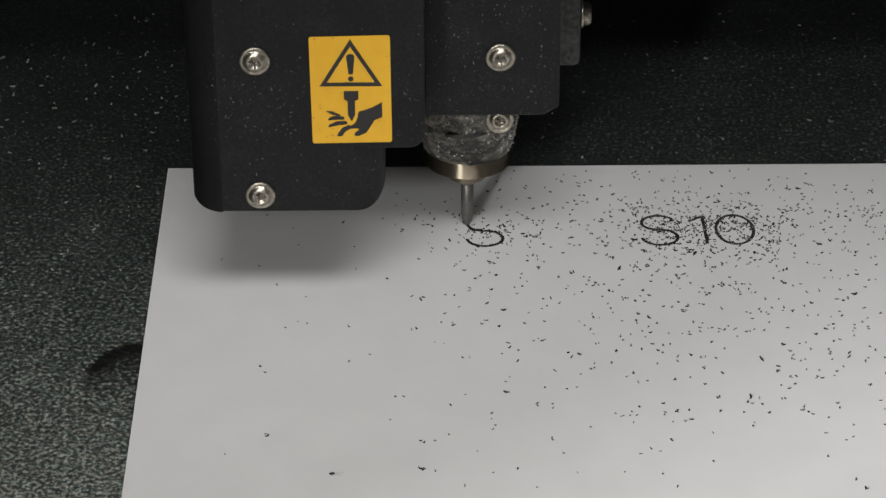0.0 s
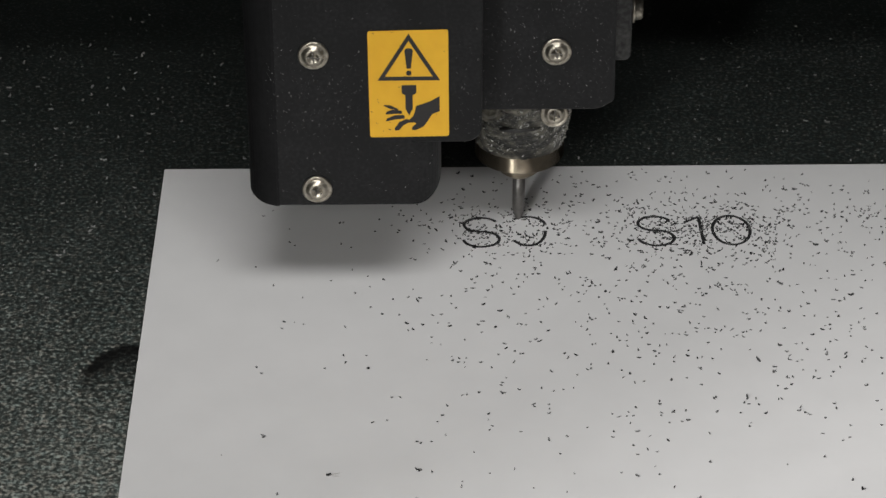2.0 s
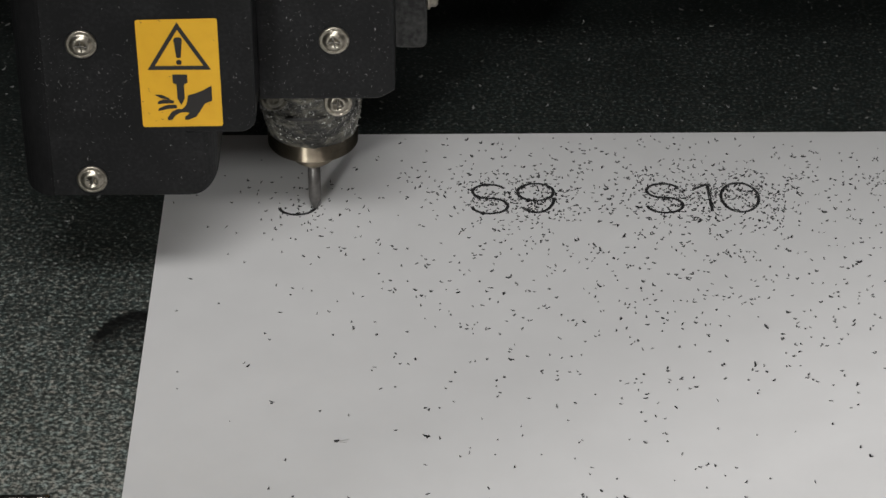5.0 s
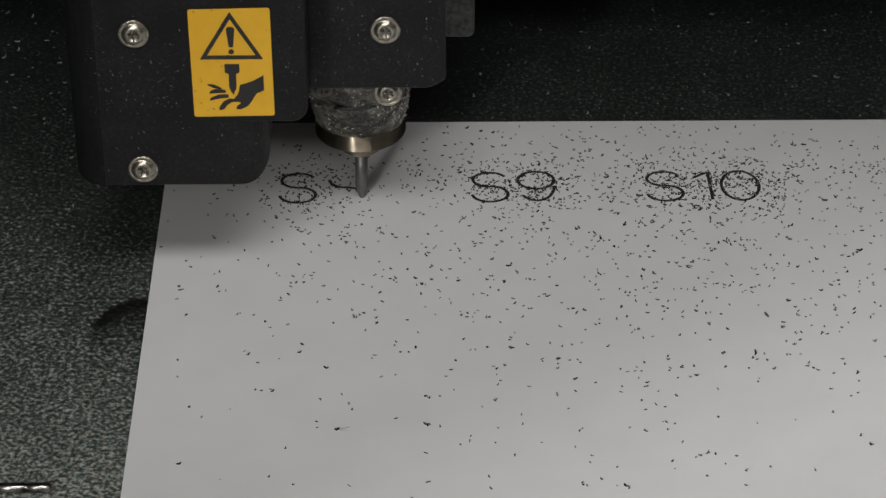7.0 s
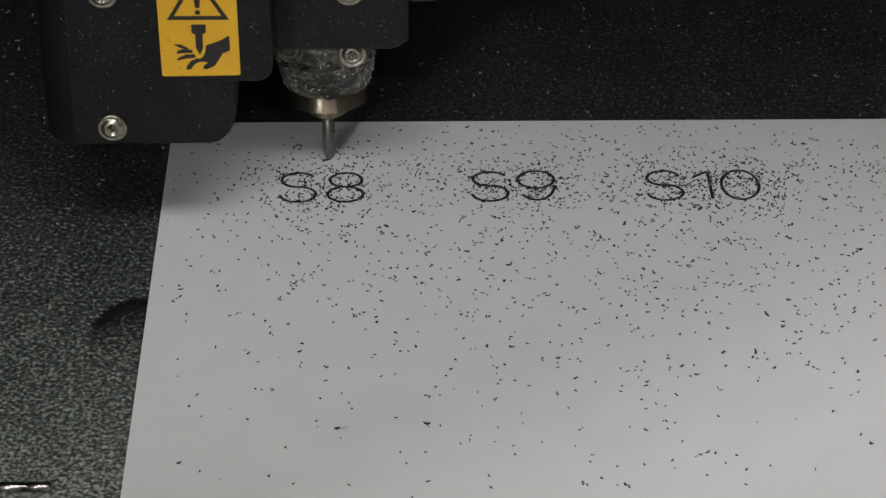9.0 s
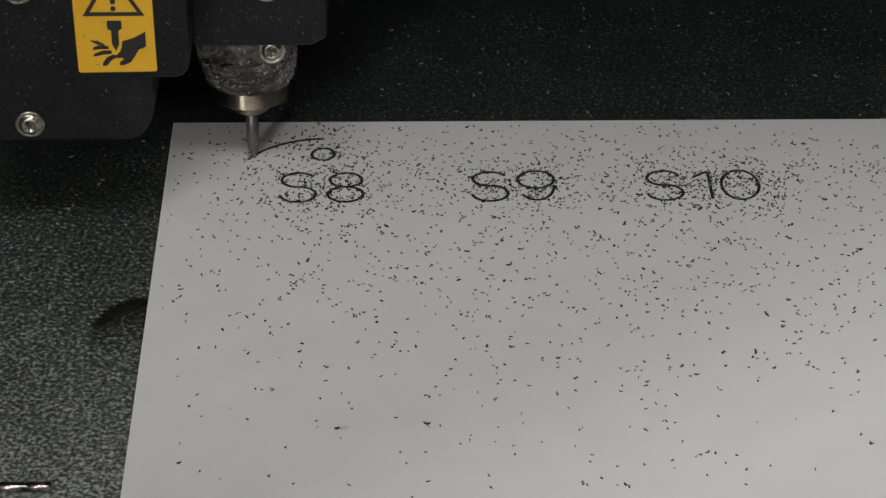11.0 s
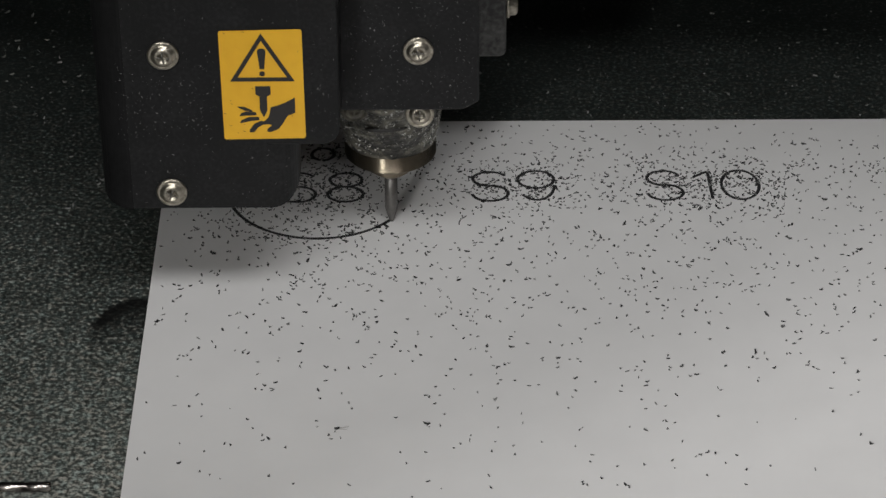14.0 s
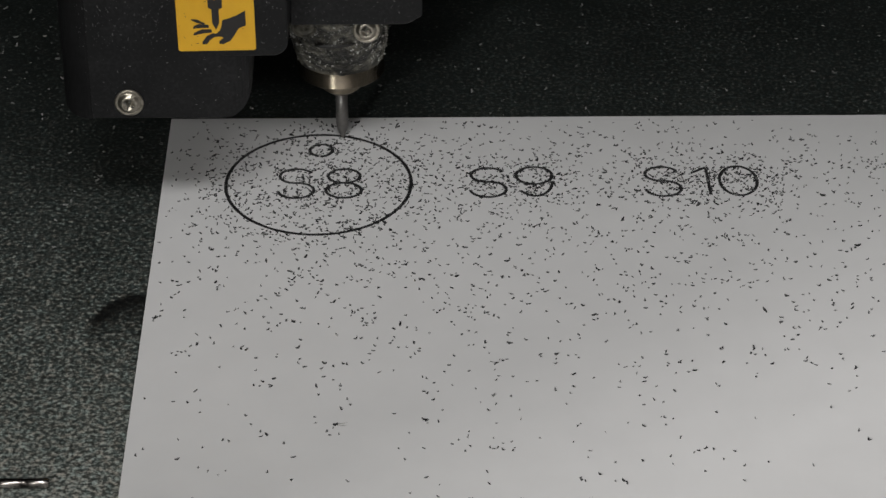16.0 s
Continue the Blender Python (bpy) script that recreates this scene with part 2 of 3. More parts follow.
tagged(part("machine_base", box(-0.37, 0.51, -0.45, 0.325, -0.20, TABLE_Z - 0.021, 0.006), M_HOUSING), "black moulded base of the engraving machine", "machine base", kind="structure")
bench = new("workbench")
bench.location = (0.07, -0.06, -0.90)
tagged(bench, "grey workbench under the engraving machine", "workbench")
part("bench_top", box(-0.75, 0.75, -0.45, 0.45, 0.66, 0.70, 0.004), M_WALL, bench)
for bx in (-0.7, 0.7):
    for by in (-0.4, 0.4):
        part("leg", box(bx - 0.03, bx + 0.03, by - 0.03, by + 0.03, 0, 0.66, 0.003), M_HOUSING, bench)
tagged(part("floor", box(-2.2, 2.4, -2.6, 1.6, -0.95, -0.90), M_WALL), "grey workshop floor under the machine", "floor", kind="structure")
tagged(part("ceiling", box(-2.2, 2.4, -2.6, 1.6, 2.30, 2.40), M_WALL), "pale workshop ceiling", "ceiling", kind="structure")
for nm, dims in (("wall_north", (-2.2, 2.4, 1.6, 1.7, -0.95, 2.4)), ("wall_south", (-2.2, 2.4, -2.7, -2.6, -0.95, 2.4)),
                 ("wall_room_west", (-2.3, -2.2, -2.7, 1.7, -0.95, 2.4)), ("wall_room_east", (2.4, 2.5, -2.7, 1.7, -0.95, 2.4))):
    tagged(part(nm, box(*dims), M_WALL), "pale painted workshop wall", "wall", kind="structure")

# ---- the laminate sheet ----
sheet = part("laminate_sheet", box(0, 0.305, -0.205, 0, TABLE_Z, TOP, 0.00008), M_SHEET)
tagged(sheet, "light grey satin engraving laminate lying on the dark table", "plastic sheet")


# ---- the strokes of the engraving ----
def arc(cx, cy, rx, ry, a0, a1):
    return lambda u: (cx + rx * math.cos(radians(a0 + (a1 - a0) * u)), cy + ry * math.sin(radians(a0 + (a1 - a0) * u)))


def line(x0, y0, x1, y1):
    return lambda u: (x0 + (x1 - x0) * u, y0 + (y1 - y0) * u)


def letter_s(x, t0, t1):
    """The letter S, 8.1 mm wide, from its lower left end to its upper right end: (start, end, curve)."""
    tm = t0 + (t1 - t0) * 0.53
    return [(t0, tm, arc(x + 4.05, -29.35, 3.75, 2.95, 184, 450)), (tm, t1, arc(x + 4.0, -23.7, 3.5, 2.75, 270, 25))]


CIRCLE = (32.94, -26.64, 19.5)
T90 = 10.137
CUTS = (
    letter_s(64.6, -1.13, 0.52)
    + [(1.0, 1.57, arc(78.4, -26.2, 3.8, 5.75, 220, 360)), (1.57, 2.95, arc(78.4, -24.0, 3.8, 3.35, 0, 380))]
    + letter_s(24.2, 4.42, 6.07)
    + [(6.45, 6.73, arc(38.27, -23.75, 3.35, 2.7, 180, 270)), (6.73, 7.71, arc(38.27, -29.35, 3.7, 2.9, 90, -270)),
       (7.71, 8.53, arc(38.27, -23.75, 3.35, 2.7, 270, 540))]
    + [(8.93, 9.67, arc(33.1, -13.45, 2.4, 2.4, -92, 262))]
    + [(T90, 16.2, arc(CIRCLE[0], CIRCLE[1], CIRCLE[2], CIRCLE[2], 90, 450))]
)
DONE = [(0, 0, c) for _, _, c in letter_s(101.4, 0, 1)] + [
    (0, 0, line(111.8, -23.3, 114.9, -21.2)), (0, 0, line(114.9, -21.2, 115.2, -31.9)), (0, 0, arc(121.4, -26.5, 3.95, 5.65, 90, 450))]


def tip_at(t):
    """Where the cutter's tip is while it cuts, in millimetres, or None."""
    for t0, t1, curve in CUTS:
        if t0 <= t <= t1:
            return curve((t - t0) / (t1 - t0))
    return None


def ribbon(points, width, top=0.03, deep=0.35):
    """A dark groove floor along points (mm), as one small strip with thickness."""
    bm = bmesh.new()
    rows = []
    for i, p in enumerate(points):
        a, b = Vector(points[max(i - 1, 0)]), Vector(points[min(i + 1, len(points) - 1)])
        d = (b - a).normalized()
        n = Vector((-d.y, d.x)) * width / 2
        q = Vector(p)
        rows.append([bm.verts.new((v.x * MM, v.y * MM, z * MM)) for v, z in ((q + n, top), (q - n, top), (q - n, -deep), (q + n, -deep))])
    for a, b in zip(rows, rows[1:]):
        for k in range(4):
            bm.faces.new((a[k], a[(k + 1) % 4], b[(k + 1) % 4], b[k]))
    bm.faces.new(rows[0])
    bm.faces.new(rows[-1])
    return bm


def groove(curve, u0, u1, width=0.68):
    n = 6
    ob = part("groove", ribbon([curve(u0 + (u1 - u0) * k / n) for k in range(n + 1)], width), M_CORE, sheet)
    return ob


GROOVES = []    # (time at which it is cut, piece)
for _, _, curve in DONE:
    for k in range(10):
        groove(curve, k / 10, (k + 1) / 10 + 0.004, 0.70 + 0.05 * math.sin(k * 2.1))
for t0, t1, curve in CUTS:
    steps = max(3, round((t1 - t0) / 0.1))
    big = t1 - t0 > 4
    for k in range(steps):
        u0, u1 = k / steps, (k + 1) / steps
        t = t0 + (t1 - t0) * (u0 + u1) / 2
        ob = groove(curve, u0 - 0.002, min(1, u1 + 0.002), (0.74 if big else 0.70) + 0.04 * math.sin(k * 1.7))
        if t > 0.02:
            GROOVES.append((t, ob))

# ---- chips of the black core on the sheet ----
CHIP_RNG = random.Random(7)


RESTING = [(60.0, -60.0)]


def landing(x, y):
    """A place where a chip thrown from (x, y) comes to rest, in millimetres: some stay close, some gather with others."""
    r = CHIP_RNG
    while True:
        u = r.random()
        if u < 0.40:
            d, w = abs(r.gauss(0, 8.5)) + 0.4, r.uniform(0, 2 * math.pi)
            px, py = x + d * math.cos(w), y + 0.9 * d * math.sin(w)
        elif u < 0.48:
            px, py = x + r.gauss(0, 24), y + abs(r.gauss(0, 13))
        elif u < 0.82:
            px, py = x + r.gauss(0, 29), y - 5 + r.gauss(0, 22) - r.expovariate(1 / 27)
        else:
            px, py = RESTING[r.randrange(max(0, len(RESTING) - 250), len(RESTING))]
            px, py = px + r.gauss(0, 1.1), py + r.gauss(0, 1.1)
        if 1 < px < 160 and -140 < py < -0.8:
            RESTING.append((px, py))
            return px, py


def chip_row(px, py, lift=0.0):
    r = CHIP_RNG
    big = 1.06 if py < -42 else 0.98       # the heavier ones fly farther
    big *= 1.5 if r.random() < 0.035 else 1.0
    return (Vector((px * MM, py * MM, (0.08 + lift) * MM)), r.uniform(0, 6.28), r.uniform(-0.35, 0.35), big * (0.32 + 0.54 * r.random() ** 1.4) * MM, big * r.uniform(0.19, 0.40) * MM)


rows = []
for _ in range(1250):                       # thrown by the earlier number and the tags beyond it
    rows.append(chip_row(*landing(CHIP_RNG.uniform(102, 129), CHIP_RNG.uniform(-31, -21))))
for _ in range(260):
    rows.append(chip_row(*landing(CHIP_RNG.uniform(150, 190), -26)))
for _ in range(300):
    rows.append(chip_row(*landing(69, -27)))
for _ in range(16):                        # small clumps of chips
    px, py = landing(95, -40)
    rows += [chip_row(px + CHIP_RNG.gauss(0, 0.35), py + CHIP_RNG.gauss(0, 0.35), 0.06 * k) for k in range(3)]
chips = new("plastic_chips", sliver_mesh("plastic_chips", rows, M_CHIP))
tagged(chips, "small black plastic chips scattered on the grey sheet", "plastic chips", kind="stuff")

lot = []
for _ in range(700):                       # pale debris on the open table behind and beside the sheet
    x, y = CHIP_RNG.uniform(-60, 175), CHIP_RNG.uniform(2, 75)
    if CHIP_RNG.random() < 0.3:
        x, y = CHIP_RNG.uniform(-60, -1.5), CHIP_RNG.uniform(-50, 60)
    big = CHIP_RNG.random() ** 4
    lot.append((Vector((x * MM, y * MM, TABLE_Z + 0.06 * MM)), CHIP_RNG.uniform(0, 6.28), CHIP_RNG.uniform(-0.4, 0.4), (0.3 + 0.9 * big) * MM, (0.2 + 0.4 * big) * MM))
debris = new("pale_debris", sliver_mesh("pale_debris", lot, M_SLIVER))
tagged(debris, "pale plastic crumbs scattered on the dark table", "plastic crumbs", kind="stuff")

curl = new("plastic_curl", sliver_mesh("plastic_curl", [(Vector((0, 0, 0)), 0.2, 0.1, 0.95 * MM, 0.62 * MM)], M_CHIP))
curl.location = (38.5 * MM, -110.2 * MM, 0.1 * MM)
tagged(curl, "small torn plastic curl with two pale threads on the sheet", "plastic curl")
for turn, length in ((0.12, 2.3), (-0.22, 2.0)):
    thread = new("thread", sliver_mesh("thread", [(Vector((length / 2 * MM, 0.25 * MM * (1 if turn > 0 else -1.6), 0.05 * MM)), turn, -0.1, length * MM, 0.16 * MM)], M_THREAD))
    thread.parent = curl

BURSTS = []     # (time, object)
t = 0.02
while t < 16:
    at = tip_at(t)
    if at:
        count = 32 if t < 9 else 27
        lot = [chip_row(*landing(*at)) for _ in range(count)]
        ob = new("chip_burst", sliver_mesh("chip_burst", lot, M_CHIP))
        tagged(ob, "handful of black plastic chips thrown by the cutter", "plastic chips", kind="stuff")
        BURSTS.append((t + 0.04, ob))
    t += 0.13

# ---- the engraving head ----
head = new("engraving_head")
tagged(head, "black engraving head with warning sticker, spindle nose and cutter", "engraving head")


def mm(*pts):
    return [(x * MM, z * MM, r * MM) for x, z, r in pts]


HF, HR = -38.4 * MM, -26.0 * MM     # front faces of the two covers
cover = part("front_cover", extruded(rounded(mm((-48.8, 120, 0), (-48.8, 27.4, 0), (-22.0, 27.4, 0), (-22.0, 41.6, 0), (-8.8, 41.6, 3.2), (-8.6, 120, 0))), HF, -14 * MM, 0.0004),
             M_BLACK, head, "black powder-coated front cover")
side = bmesh.new()
prof = [(-48.2, -38.43), (-48.7, -38.43)] + [(-48.8 - 8.2 * (math.sin(radians(20 + 7 * k)) - 0.342), -38.42 + 6.6 * (0.940 - math.cos(radians(20 + 7 * k)))) for k in range(11)] + [(-54.2, -14), (-48.6, -14)]
lo = [side.verts.new((x * MM, y * MM, (27.4 + 1.0 * max(0, (-50.5 - x) / 3.7) ** 2) * MM)) for x, y in prof]
hi = [side.verts.new((x * MM, y * MM, 120 * MM)) for x, y in prof]
for k in range(len(prof)):
    side.faces.new((lo[k], lo[(k + 1) % len(prof)], hi[(k + 1) % len(prof)], hi[k]))
side.faces.new(lo)
side.faces.new(hi)
bend = bmesh.new()      # the rounded edge of the lower cover beside the spindle
turn = [(-22.6, -38.43)] + [(-22.0 + 5.4 * math.sin(radians(9 * k)), -38.43 + 5.2 * (1 - math.cos(radians(9 * k)))) for k in range(11)] + [(-16.6, -14), (-22.6, -14)]
low = [bend.verts.new((x * MM, y * MM, (32.7 - math.sqrt(25 - min(4.98, max(0, x + 21.6)) ** 2)) * MM)) for x, y in turn]
top = [bend.verts.new((x * MM, y * MM, 41.7 * MM)) for x, y in turn]
for k in range(len(turn)):
    bend.faces.new((low[k], low[(k + 1) % len(turn)], top[(k + 1) % len(turn)], top[k]))
bend.faces.new(low)
bend.faces.new(top)
part("cover_bend", bend, M_BLACK, head, "rounded black edge of the front cover")
part("cover_flank", side, M_FLANK_SHADED, head, "matt black bent cover edge, shade put into its colour")
part("spindle_cover", extruded(rounded(mm((-9.0, 120, 0), (-9.0, 41.5, 0.6), (14.5, 41.5, 4.0), (17.5, 43.4, 0.8), (17.3, 120, 0))), HR, -8 * MM, 0.0004), M_BLACK, head, "black powder-coated spindle cover")
part("head_body", box(-46 * MM, 13 * MM, -14 * MM, 16 * MM, 56 * MM, 120 * MM, 0.001), M_HOUSING, head)


def screw(x, y, z, turn, scale=1.0, metal=M_SCREW, recess=M_RECESS):
    """A plated washer-head screw with a worn socket, its shade coloured in, facing the viewer."""
    s = scale * MM
    ob = part("screw", lathe([(2.9 * s, 0), (2.95 * s, 0.3 * s), (2.8 * s, 0.48 * s), (2.45 * s, 0.52 * s), (2.35 * s, 0.44 * s), (2.2 * s, 0.46 * s), (2.0 * s, 0.74 * s), (1.75 * s, 0.98 * s),
                              (1.5 * s, 1.22 * s), (1.15 * s, 1.22 * s), (0.95 * s, 0.95 * s), (0.5 * s, 0.8 * s), (0.05 * s, 0.78 * s)], 40, "y"), metal, head, "worn plated steel socket screw", True)
    ob.location = (x * MM, y, z * MM)
    for k in (0, 1):
        slot = part("slot", box(-1.25 * s, 1.25 * s, -1.235 * s, -0.9 * s, -0.16 * s, 0.16 * s, 0.05 * s), recess, ob)
        slot.rotation_euler = (0, radians(turn + 78 * k), 0)
    return ob


screw(-40.8, HF, 61.0, 5)
screw(-40.8, HF, 31.3, 30)
screw(5.9, HR, 54.6, 0)

# warning sticker
sticker = part("warning_sticker", flat_shape(rounded(mm((-30.5, 66.0, 0.5), (-30.3, 42.9, 0.5), (-15.1, 43.1, 0.5), (-15.25, 66.3, 0.5))), HF - 0.00012, 0.00012), M_YELLOW, head,
               "yellow warning sticker with black pictograms")
SY = HF - 0.00018
SX, SZ = -22.75, 54.6


def ink(name, pts):
    part(name, flat_shape(rounded([((SX + x) * MM, (SZ + z) * MM, r * MM) for x, z, r in pts]), SY, 0.00005), M_INK, sticker)


tri = bmesh.new()
loops = []
for y in (SY, SY + 0.00005):
    for c in (((-5.95, 0.82), (5.95, 0.82), (0, 10.95)), ((-4.55, 1.65), (4.55, 1.65), (0, 9.35))):
        loops.append([tri.verts.new(((SX + x) * MM, y, (SZ + z) * MM)) for x, z in c])
for k in range(3):
    j = (k + 1) % 3
    for p, q in ((0, 1), (2, 3), (0, 2), (1, 3)):
        tri.faces.new((loops[p][k], loops[p][j], loops[q][j], loops[q][k]))
part("triangle_outline", tri, M_INK, sticker)
ink("exclamation_bar", [(-0.86, 7.75, 0.6), (-0.42, 3.4, 0.2), (0.42, 3.4, 0.2), (0.86, 7.75, 0.6)])
ink("exclamation_dot", [(-0.52, 2.95, 0.48), (-0.52, 1.9, 0.48), (0.52, 1.9, 0.48), (0.52, 2.95, 0.48)])
ink("tool_pictogram", [(-1.4, -0.2, 0.1), (-1.4, -2.0, 0.3), (-0.7, -2.4, 0.1), (-0.7, -5.4, 0), (0, -6.9, 0), (0.7, -5.4, 0), (0.7, -2.4, 0.1), (1.4, -2.0, 0.3), (1.4, -0.2, 0.1)])
ink("dark_pictogram", [(1.3, -4.75, 0.3), (2.6, -4.35, 0.4), (4.05, -3.75, 0.4), (5.85, -2.65, 0), (5.85, -5.95, 0), (4.4, -6.6, 0.4), (3.5, -8.2, 0.4), (2.7, -9.4, 0.4), (1.26, -10.1, 0.3), (0.5, -10.05, 0.15), (0.55, -9.4, 0.2), (1.45, -8.65, 0.15),
                        (0.9, -8.4, 0.2), (-0.3, -8.5, 0.3), (-1.2, -9.1, 0.3), (-1.9, -10.1, 0.25), (-2.8, -10.2, 0.2), (-2.76, -9.6, 0.2), (-1.9, -8.3, 0.4), (-0.66, -7.65, 0.3), (0.0, -7.8, 0.2), (0.75, -7.0, 0.3), (1.1, -6.0, 0.3)])
for finger in ([(-5.15, -4.5, 0.1), (-3.6, -4.6, 0.3), (-2.0, -5.45, 0.1), (-2.3, -5.72, 0.1), (-3.7, -5.35, 0.2)],
               [(-4.65, -6.65, 0.15), (-4.2, -5.95, 0.2), (-3.3, -5.6, 0.3), (-1.4, -5.8, 0.25), (-1.36, -6.45, 0.2), (-3.3, -6.5, 0.3)],
               [(-4.65, -8.2, 0.15), (-4.2, -7.5, 0.2), (-2.76, -6.8, 0.3), (-0.9, -6.75, 0.3), (-0.84, -7.5, 0.2), (-2.6, -7.7, 0.3)]):
    ink("pictogram_bar", finger)

grit_rng = random.Random(11)
lot = [(Vector((grit_rng.uniform(-30, -15.6) * MM, HF - 0.0002, grit_rng.uniform(44, 66) * MM)), grit_rng.uniform(0, 6.28), grit_rng.uniform(-1.5, 1.5), grit_rng.uniform(0.15, 0.6) * MM, 0.15 * MM) for _ in range(22)]
grit = new("grit", sliver_mesh("grit", lot, M_INK))
grit.parent = sticker

# the clamp beside the spindle
clamp = part("clamp_block", extruded(rounded(mm((16.7, 90, 0), (16.7, 31.2, 1.5), (23.7, 31.2, 1.6), (23.6, 90, 0))), 12 * MM, 21 * MM, 0.0006), M_DUSTY, head, "dusty grey clamp block")
knob = part("clamp_screw", lathe([(2.2 * MM, 0), (2.9 * MM, 0.05 * MM), (2.95 * MM, 0.7 * MM), (2.4 * MM, 0.8 * MM), (2.35 * MM, 1.9 * MM), (1.9 * MM, 2.4 * MM), (0.5 * MM, 2.5 * MM)], 24), M_SCREW, clamp, "worn plated clamp screw", True)
knob.matrix_basis = pose(23.6 * MM, 15 * MM, 42.0 * MM, 0, 90, 0)

# spindle nose, ring and cutter
nose = bmesh.new()
rings = []
for k in range(15):
    u = k / 14
    z = 19.5 + 19 * u
    rx, ry, cy = 9.1 + 1.3 * min(1, u * 2.2), 8.9 + 5.5 * u, -6.0 * u
    ring = []
    for j in range(72):
        w = 2 * math.pi * j / 72
        p = Vector((rx * math.cos(w), cy + ry * math.sin(w), z))
        p *= 1 + 0.05 * noise.noise(p * 0.35) + 0.035 * noise.noise(p * 0.9) + 0.02 * noise.noise(p * 2.1)
        ring.append(nose.verts.new(p * MM))
    rings.append(ring)
for a, b in zip(rings, rings[1:]):
    for k in range(72):
        nose.faces.new((a[k], a[(k + 1) % 72], b[(k + 1) % 72], b[k]))
nose.faces.new(rings[0])
nose.faces.new(rings[-1])
part("spindle_nose", nose, M_FUZZ, head, "spindle nose caked with grey swarf", True)
part("spindle_shaft", lathe([(9 * MM, 38 * MM), (9 * MM, 90 * MM)], 40), M_HOUSING, head, "", True)
turned = []            # fine turning marks round the ring
for k in range(15):
    turned += [(9.3 * MM, (16.75 + 0.24 * k) * MM), (9.225 * MM, (16.87 + 0.24 * k) * MM)]
part("nose_ring", lathe([(5.0 * MM, 16.5 * MM), (9.1 * MM, 16.5 * MM)] + turned + [(9.1 * MM, 20.6 * MM), (6 * MM, 20.7 * MM)], 180), M_RING, head, "turned nickel-brass nose ring")
part("collet", lathe([(1.5 * MM, 11.3 * MM), (3.0 * MM, 11.5 * MM), (4.3 * MM, 12.6 * MM), (4.5 * MM, 17 * MM)], 40), M_RING, head)
part("cutter", lathe([(0.3 * MM, -1.0 * MM), (0.5 * MM, -0.2 * MM), (1.05 * MM, 1.4 * MM), (1.32 * MM, 2.8 * MM), (1.32 * MM, 12 * MM)], 28), M_CUTTER, head, "slim carbide engraving cutter", True)
for x, y, metal in ((6.1, -19.6, M_SCREW), (-6.6, -17.3, M_FUZZ)):
    s = screw(x, y * MM, 36.9, 15, 0.95, metal, M_RECESS if metal == M_SCREW else M_FUZZ)
    s.rotation_euler = (radians(-10), 0, 0)
# black lens bulging from the nose stands in for a slot's shade
slot = bmesh.new()
bmesh.ops.create_uvsphere(slot, u_segments=24, v_segments=10, radius=1)
bmesh.ops.scale(slot, vec=(4.3 * MM, 1.1 * MM, 0.75 * MM), verts=slot.verts)
recess = part("slot_shade", slot, M_INK, head, "black lens for the shade of a slot in the nose", True)
recess.matrix_basis = pose(-0.6 * MM, -15.3 * MM, 31.0 * MM, 0, -3, 0)

# swarf slivers on the nose and dust on the covers
r = random.Random(3)
lot = []
for _ in range(1350):
    u, w = r.random(), r.uniform(math.pi * 1.02, math.pi * 1.98)
    rx, ry, cy = 9.1 + 1.3 * min(1, u * 2.2), 8.9 + 5.5 * u, -6.0 * u
    lot.append((Vector((rx * math.cos(w), cy + ry * math.sin(w) , 19.8 + 18 * u)) * MM * 1.01, r.uniform(0, 6.28), r.uniform(-1.5, 1.5), (0.16 + 1.1 * r.random() ** 5) * MM, (0.08 + 0.5 * r.random() ** 4) * MM))
fluff = new("swarf", sliver_mesh("swarf", lot, M_SWARF))
fluff.parent = head
tagged(fluff, "fine pale swarf slivers", kind="stuff")
lot = []
for _ in range(1700):
    if r.random() < 0.55:
        x, z, y = r.uniform(-50, -9), 43 + abs(r.gauss(0, 14)), HF
        if r.random() < 0.3:
            x, z = r.uniform(-50, -18), r.uniform(29, 60)
    else:
        x, z, y = r.uniform(-8.2, 16.5), r.uniform(42.0, 76), HR
    if -31.5 < x < -14 and 42 < z < 67:
        continue
    big = r.random() ** 5
    lot.append((Vector((x * MM, y - 0.00005, z * MM)), r.uniform(0, 6.28), r.uniform(-1.5, 1.5), (0.05 + 0.42 * big) * MM, (0.05 + 0.11 * big) * MM))
dust = new("dust", sliver_mesh("dust", lot, M_SLIVER))
dust.parent = head
tagged(dust, "pale dust specks on the black covers", kind="stuff")

# ---- the gantry beam above, which carries the head ----
beam = new("gantry_beam")
tagged(beam, "black gantry beam that carries the engraving head", "gantry beam")
part("rail", box(-0.34, 0.48, 0.002, 0.075, 0.093, 0.17, 0.003), M_HOUSING, beam)
part("bracket", box(-0.339, -0.31, 0.01, 0.07, 0.0, 0.098, 0.003), M_HOUSING, beam)
part("bracket", box(0.45, 0.479, 0.01, 0.07, 0.0, 0.098, 0.003), M_HOUSING, beam)

# ---- the rod on the table ----
thread = [(0.7 * MM, 0), (0.95 * MM, 0.25 * MM)]
for at in (3.9, 9.6, 14):
    thread += [(0.95 * MM, at * MM), (0.86 * MM, (at + 0.15) * MM), (0.86 * MM, (at + 0.9) * MM), (0.95 * MM, (at + 1.05) * MM)]
thread.append((0.95 * MM, 40 * MM))
bar = part("metal_rod", lathe(thread, 32), M_ROD, smooth=True)
bar.matrix_basis = pose(-12.9 * MM, -126.1 * MM, TABLE_Z + 0.95 * MM, 0, -90, 0)
tagged(bar, "worn round metal rod with notches lying on the table", "metal rod")


# ---- what moves ----
UP = 1.2


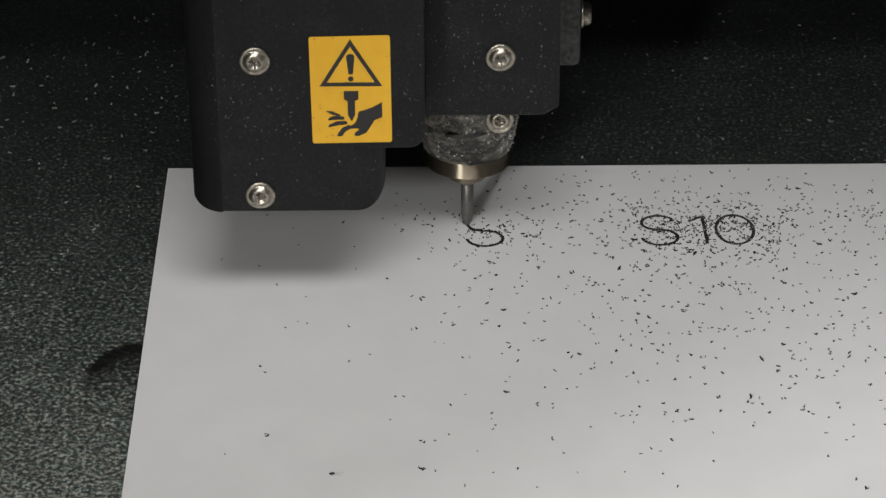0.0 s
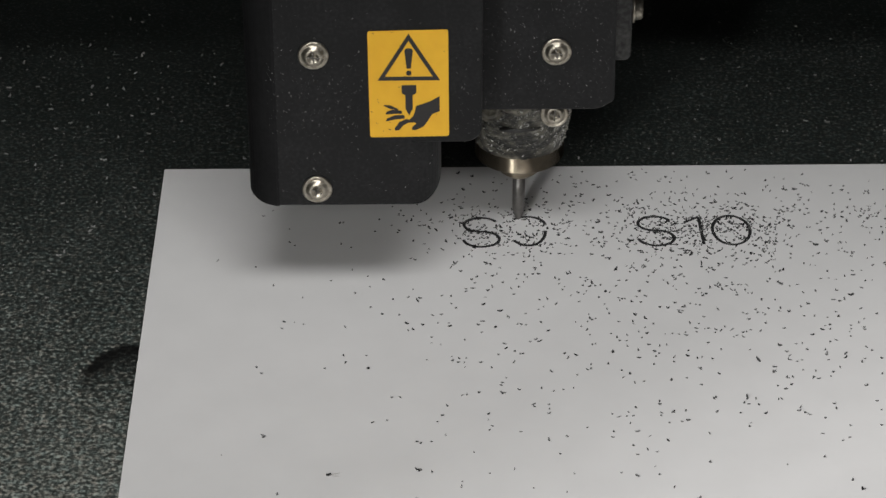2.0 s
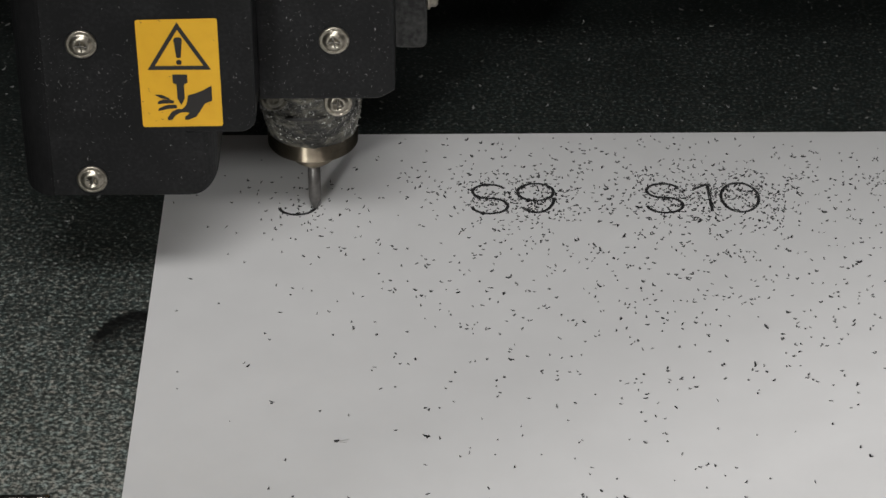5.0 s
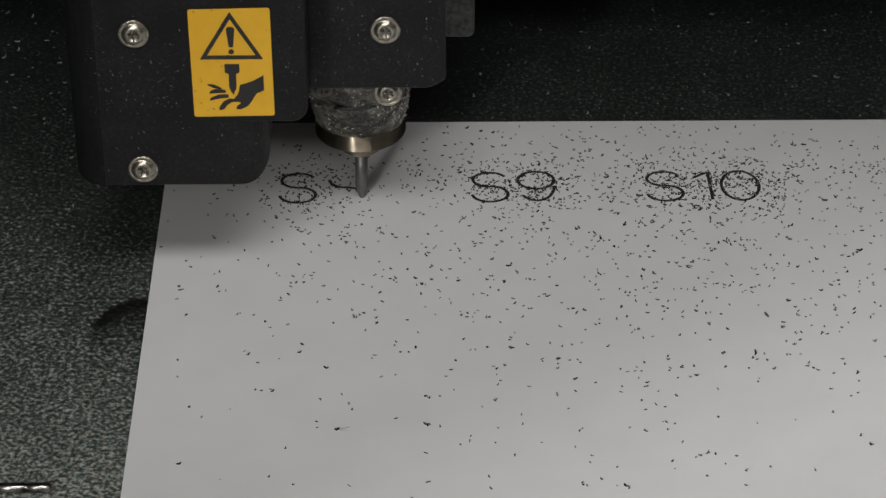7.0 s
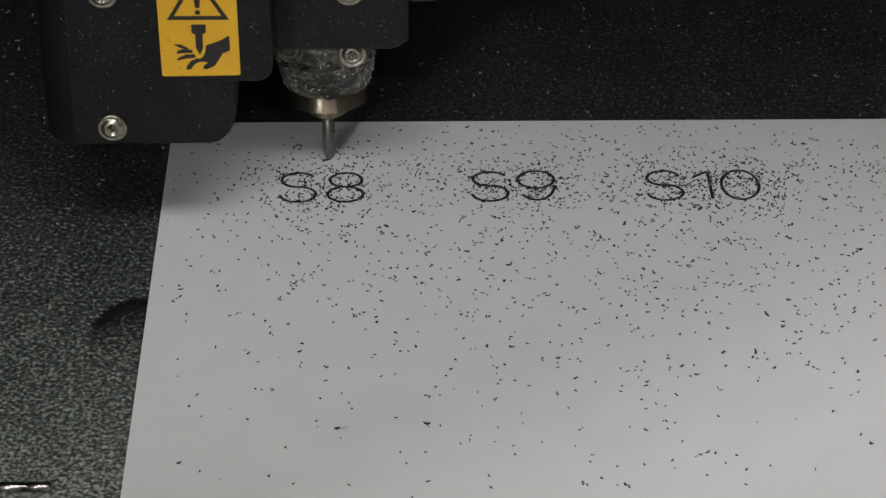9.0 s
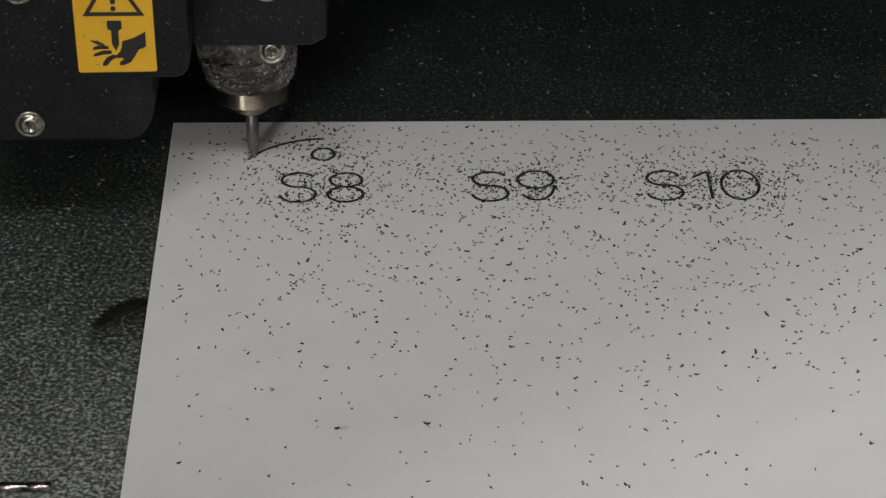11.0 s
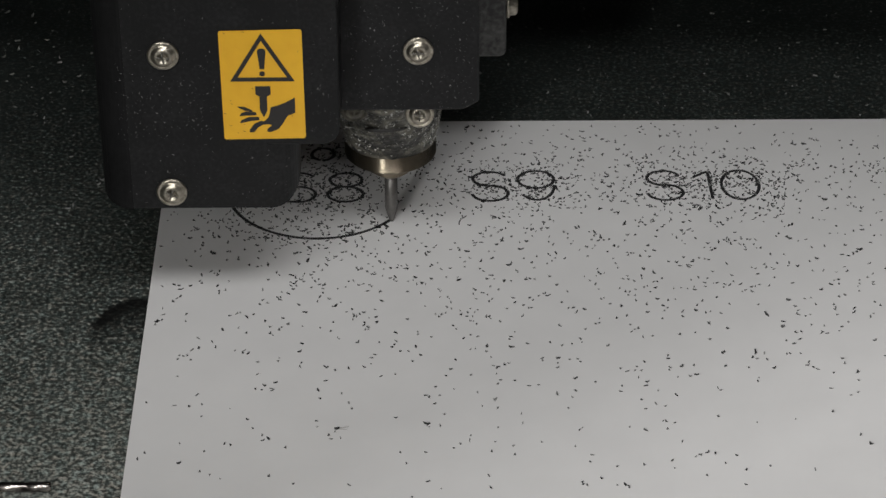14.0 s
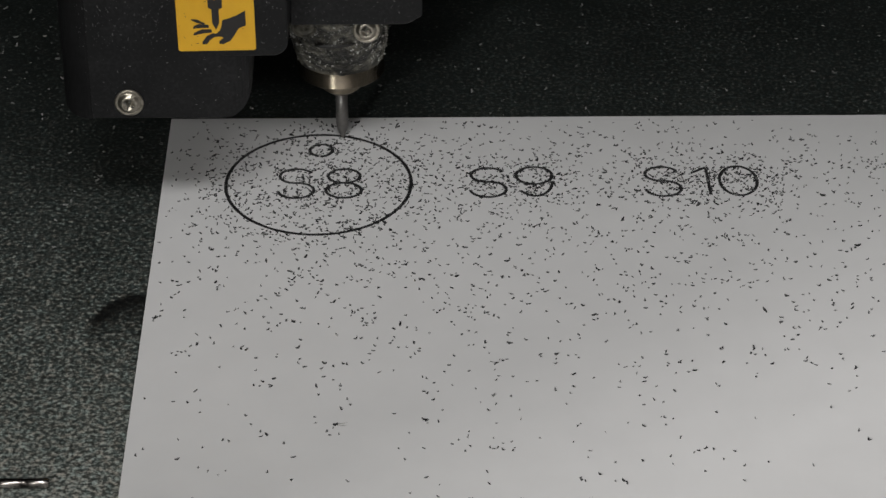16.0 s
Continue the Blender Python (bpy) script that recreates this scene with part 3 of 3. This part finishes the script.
# small shifts that fit the head to the camera's view: (seconds, x, y) in millimetres
VIEW_FIT = [
    (0.0, -0.14, 0.58), (0.5, 0.46, -0.72), (1.0, -0.84, -0.30), (1.5, -0.36, 0.43), (2.0, 0.07, -0.08), (2.5, 0.47, -0.08), (2.95, 0.20, 0.00), (3.0, 0.00, 0.00), (3.5, 0.05, -0.32), (4.0, -0.10, -0.05), (4.2, 0.0, -0.40), (4.5, 0.0, 0.0), (6.2, 0.00, 0.00), (6.5, 0.46, 0.22), (7.0, -0.15, -0.21), (7.5, 0.02, -0.12), (8.0, 0.13, 0.14), (8.5, 0.26, 0.06), (9.0, 0.14, 0.45), (9.2, 0.2, 0.38),
    (9.7, 0.20, 0.00), (10.3, 0.50, 0.00), (11.5, 0.63, 0.00), (12.0, 0.50, -0.36), (12.5, 0.25, -0.15), (13.0, 0.42, -0.30), (13.5, 0.00, -0.30), (14.0, 0.30, -0.20),
    (14.5, 0.30, -0.50), (15.0, 0.50, -0.40), (15.5, 0.80, -0.35), (16.0, 0.62, -0.28),
]


def view_fit(t):
    for (t0, x0, y0), (t1, x1, y1) in zip(VIEW_FIT, VIEW_FIT[1:]):
        if t0 <= t <= t1:
            u = (t - t0) / (t1 - t0)
            return x0 + (x1 - x0) * u, y0 + (y1 - y0) * u
    return 0.0, 0.0


def head_rows():
    """The head's rows: along the strokes while it cuts, lifted between them."""
    rows = []
    t = 0.0
    while t <= 16.001:
        at = tip_at(t)
        if at:
            rows.append((t, at[0], at[1], 0.6 if t > 10.1 else 0.0))
        t += 0.1
    rows += [(0.52, 71.9, -22.9, 0), (0.72, 73.2, -25.5, UP), (0.9, 75.0, -29.5, UP), (3.0, 81.67, -23.6, 0.1), (3.14, 80.0, -24.6, UP), (3.3, 73.5, -25.4, UP), (3.5, 64.4, -25.9, UP), (4.0, 40.6, -28.3, UP), (4.2, 31.4, -28.8, UP), (4.33, 25.2, -29.4, UP),
             (6.2, 32.6, -23.0, UP), (6.35, 34.6, -23.6, UP), (8.65, 34.6, -21.5, UP), (8.8, 34.0, -18.2, UP), (9.8, 32.8, -12.0, UP), (10.0, 32.94, -8.2, UP)]
    rows = [(t, x + view_fit(t)[0], y + view_fit(t)[1], z) for t, x, y, z in rows]
    rows.sort()
    keep = []
    for row in rows:
        if not keep or row[0] - keep[-1][0] > 0.045:
            keep.append(row)
    return keep


def motions():
    rows = head_rows()
    walk(head, [(t, pose(x * MM, y * MM, z * MM)) for t, x, y, z in rows])
    walk(beam, [(t, pose(0, y * MM, 0)) for t, x, y, z in rows])
    low, rest = pose(0, 0, -0.8 * MM), pose(0, 0, 0)
    for t, ob in GROOVES:
        walk(ob, [(0, low), (max(0.01, t - 0.07), low), (t, rest), (16, rest)])
    for t, ob in BURSTS:
        walk(ob, [(0, low), (max(0.01, t - 0.1), low), (t, rest), (16, rest)])


motions()
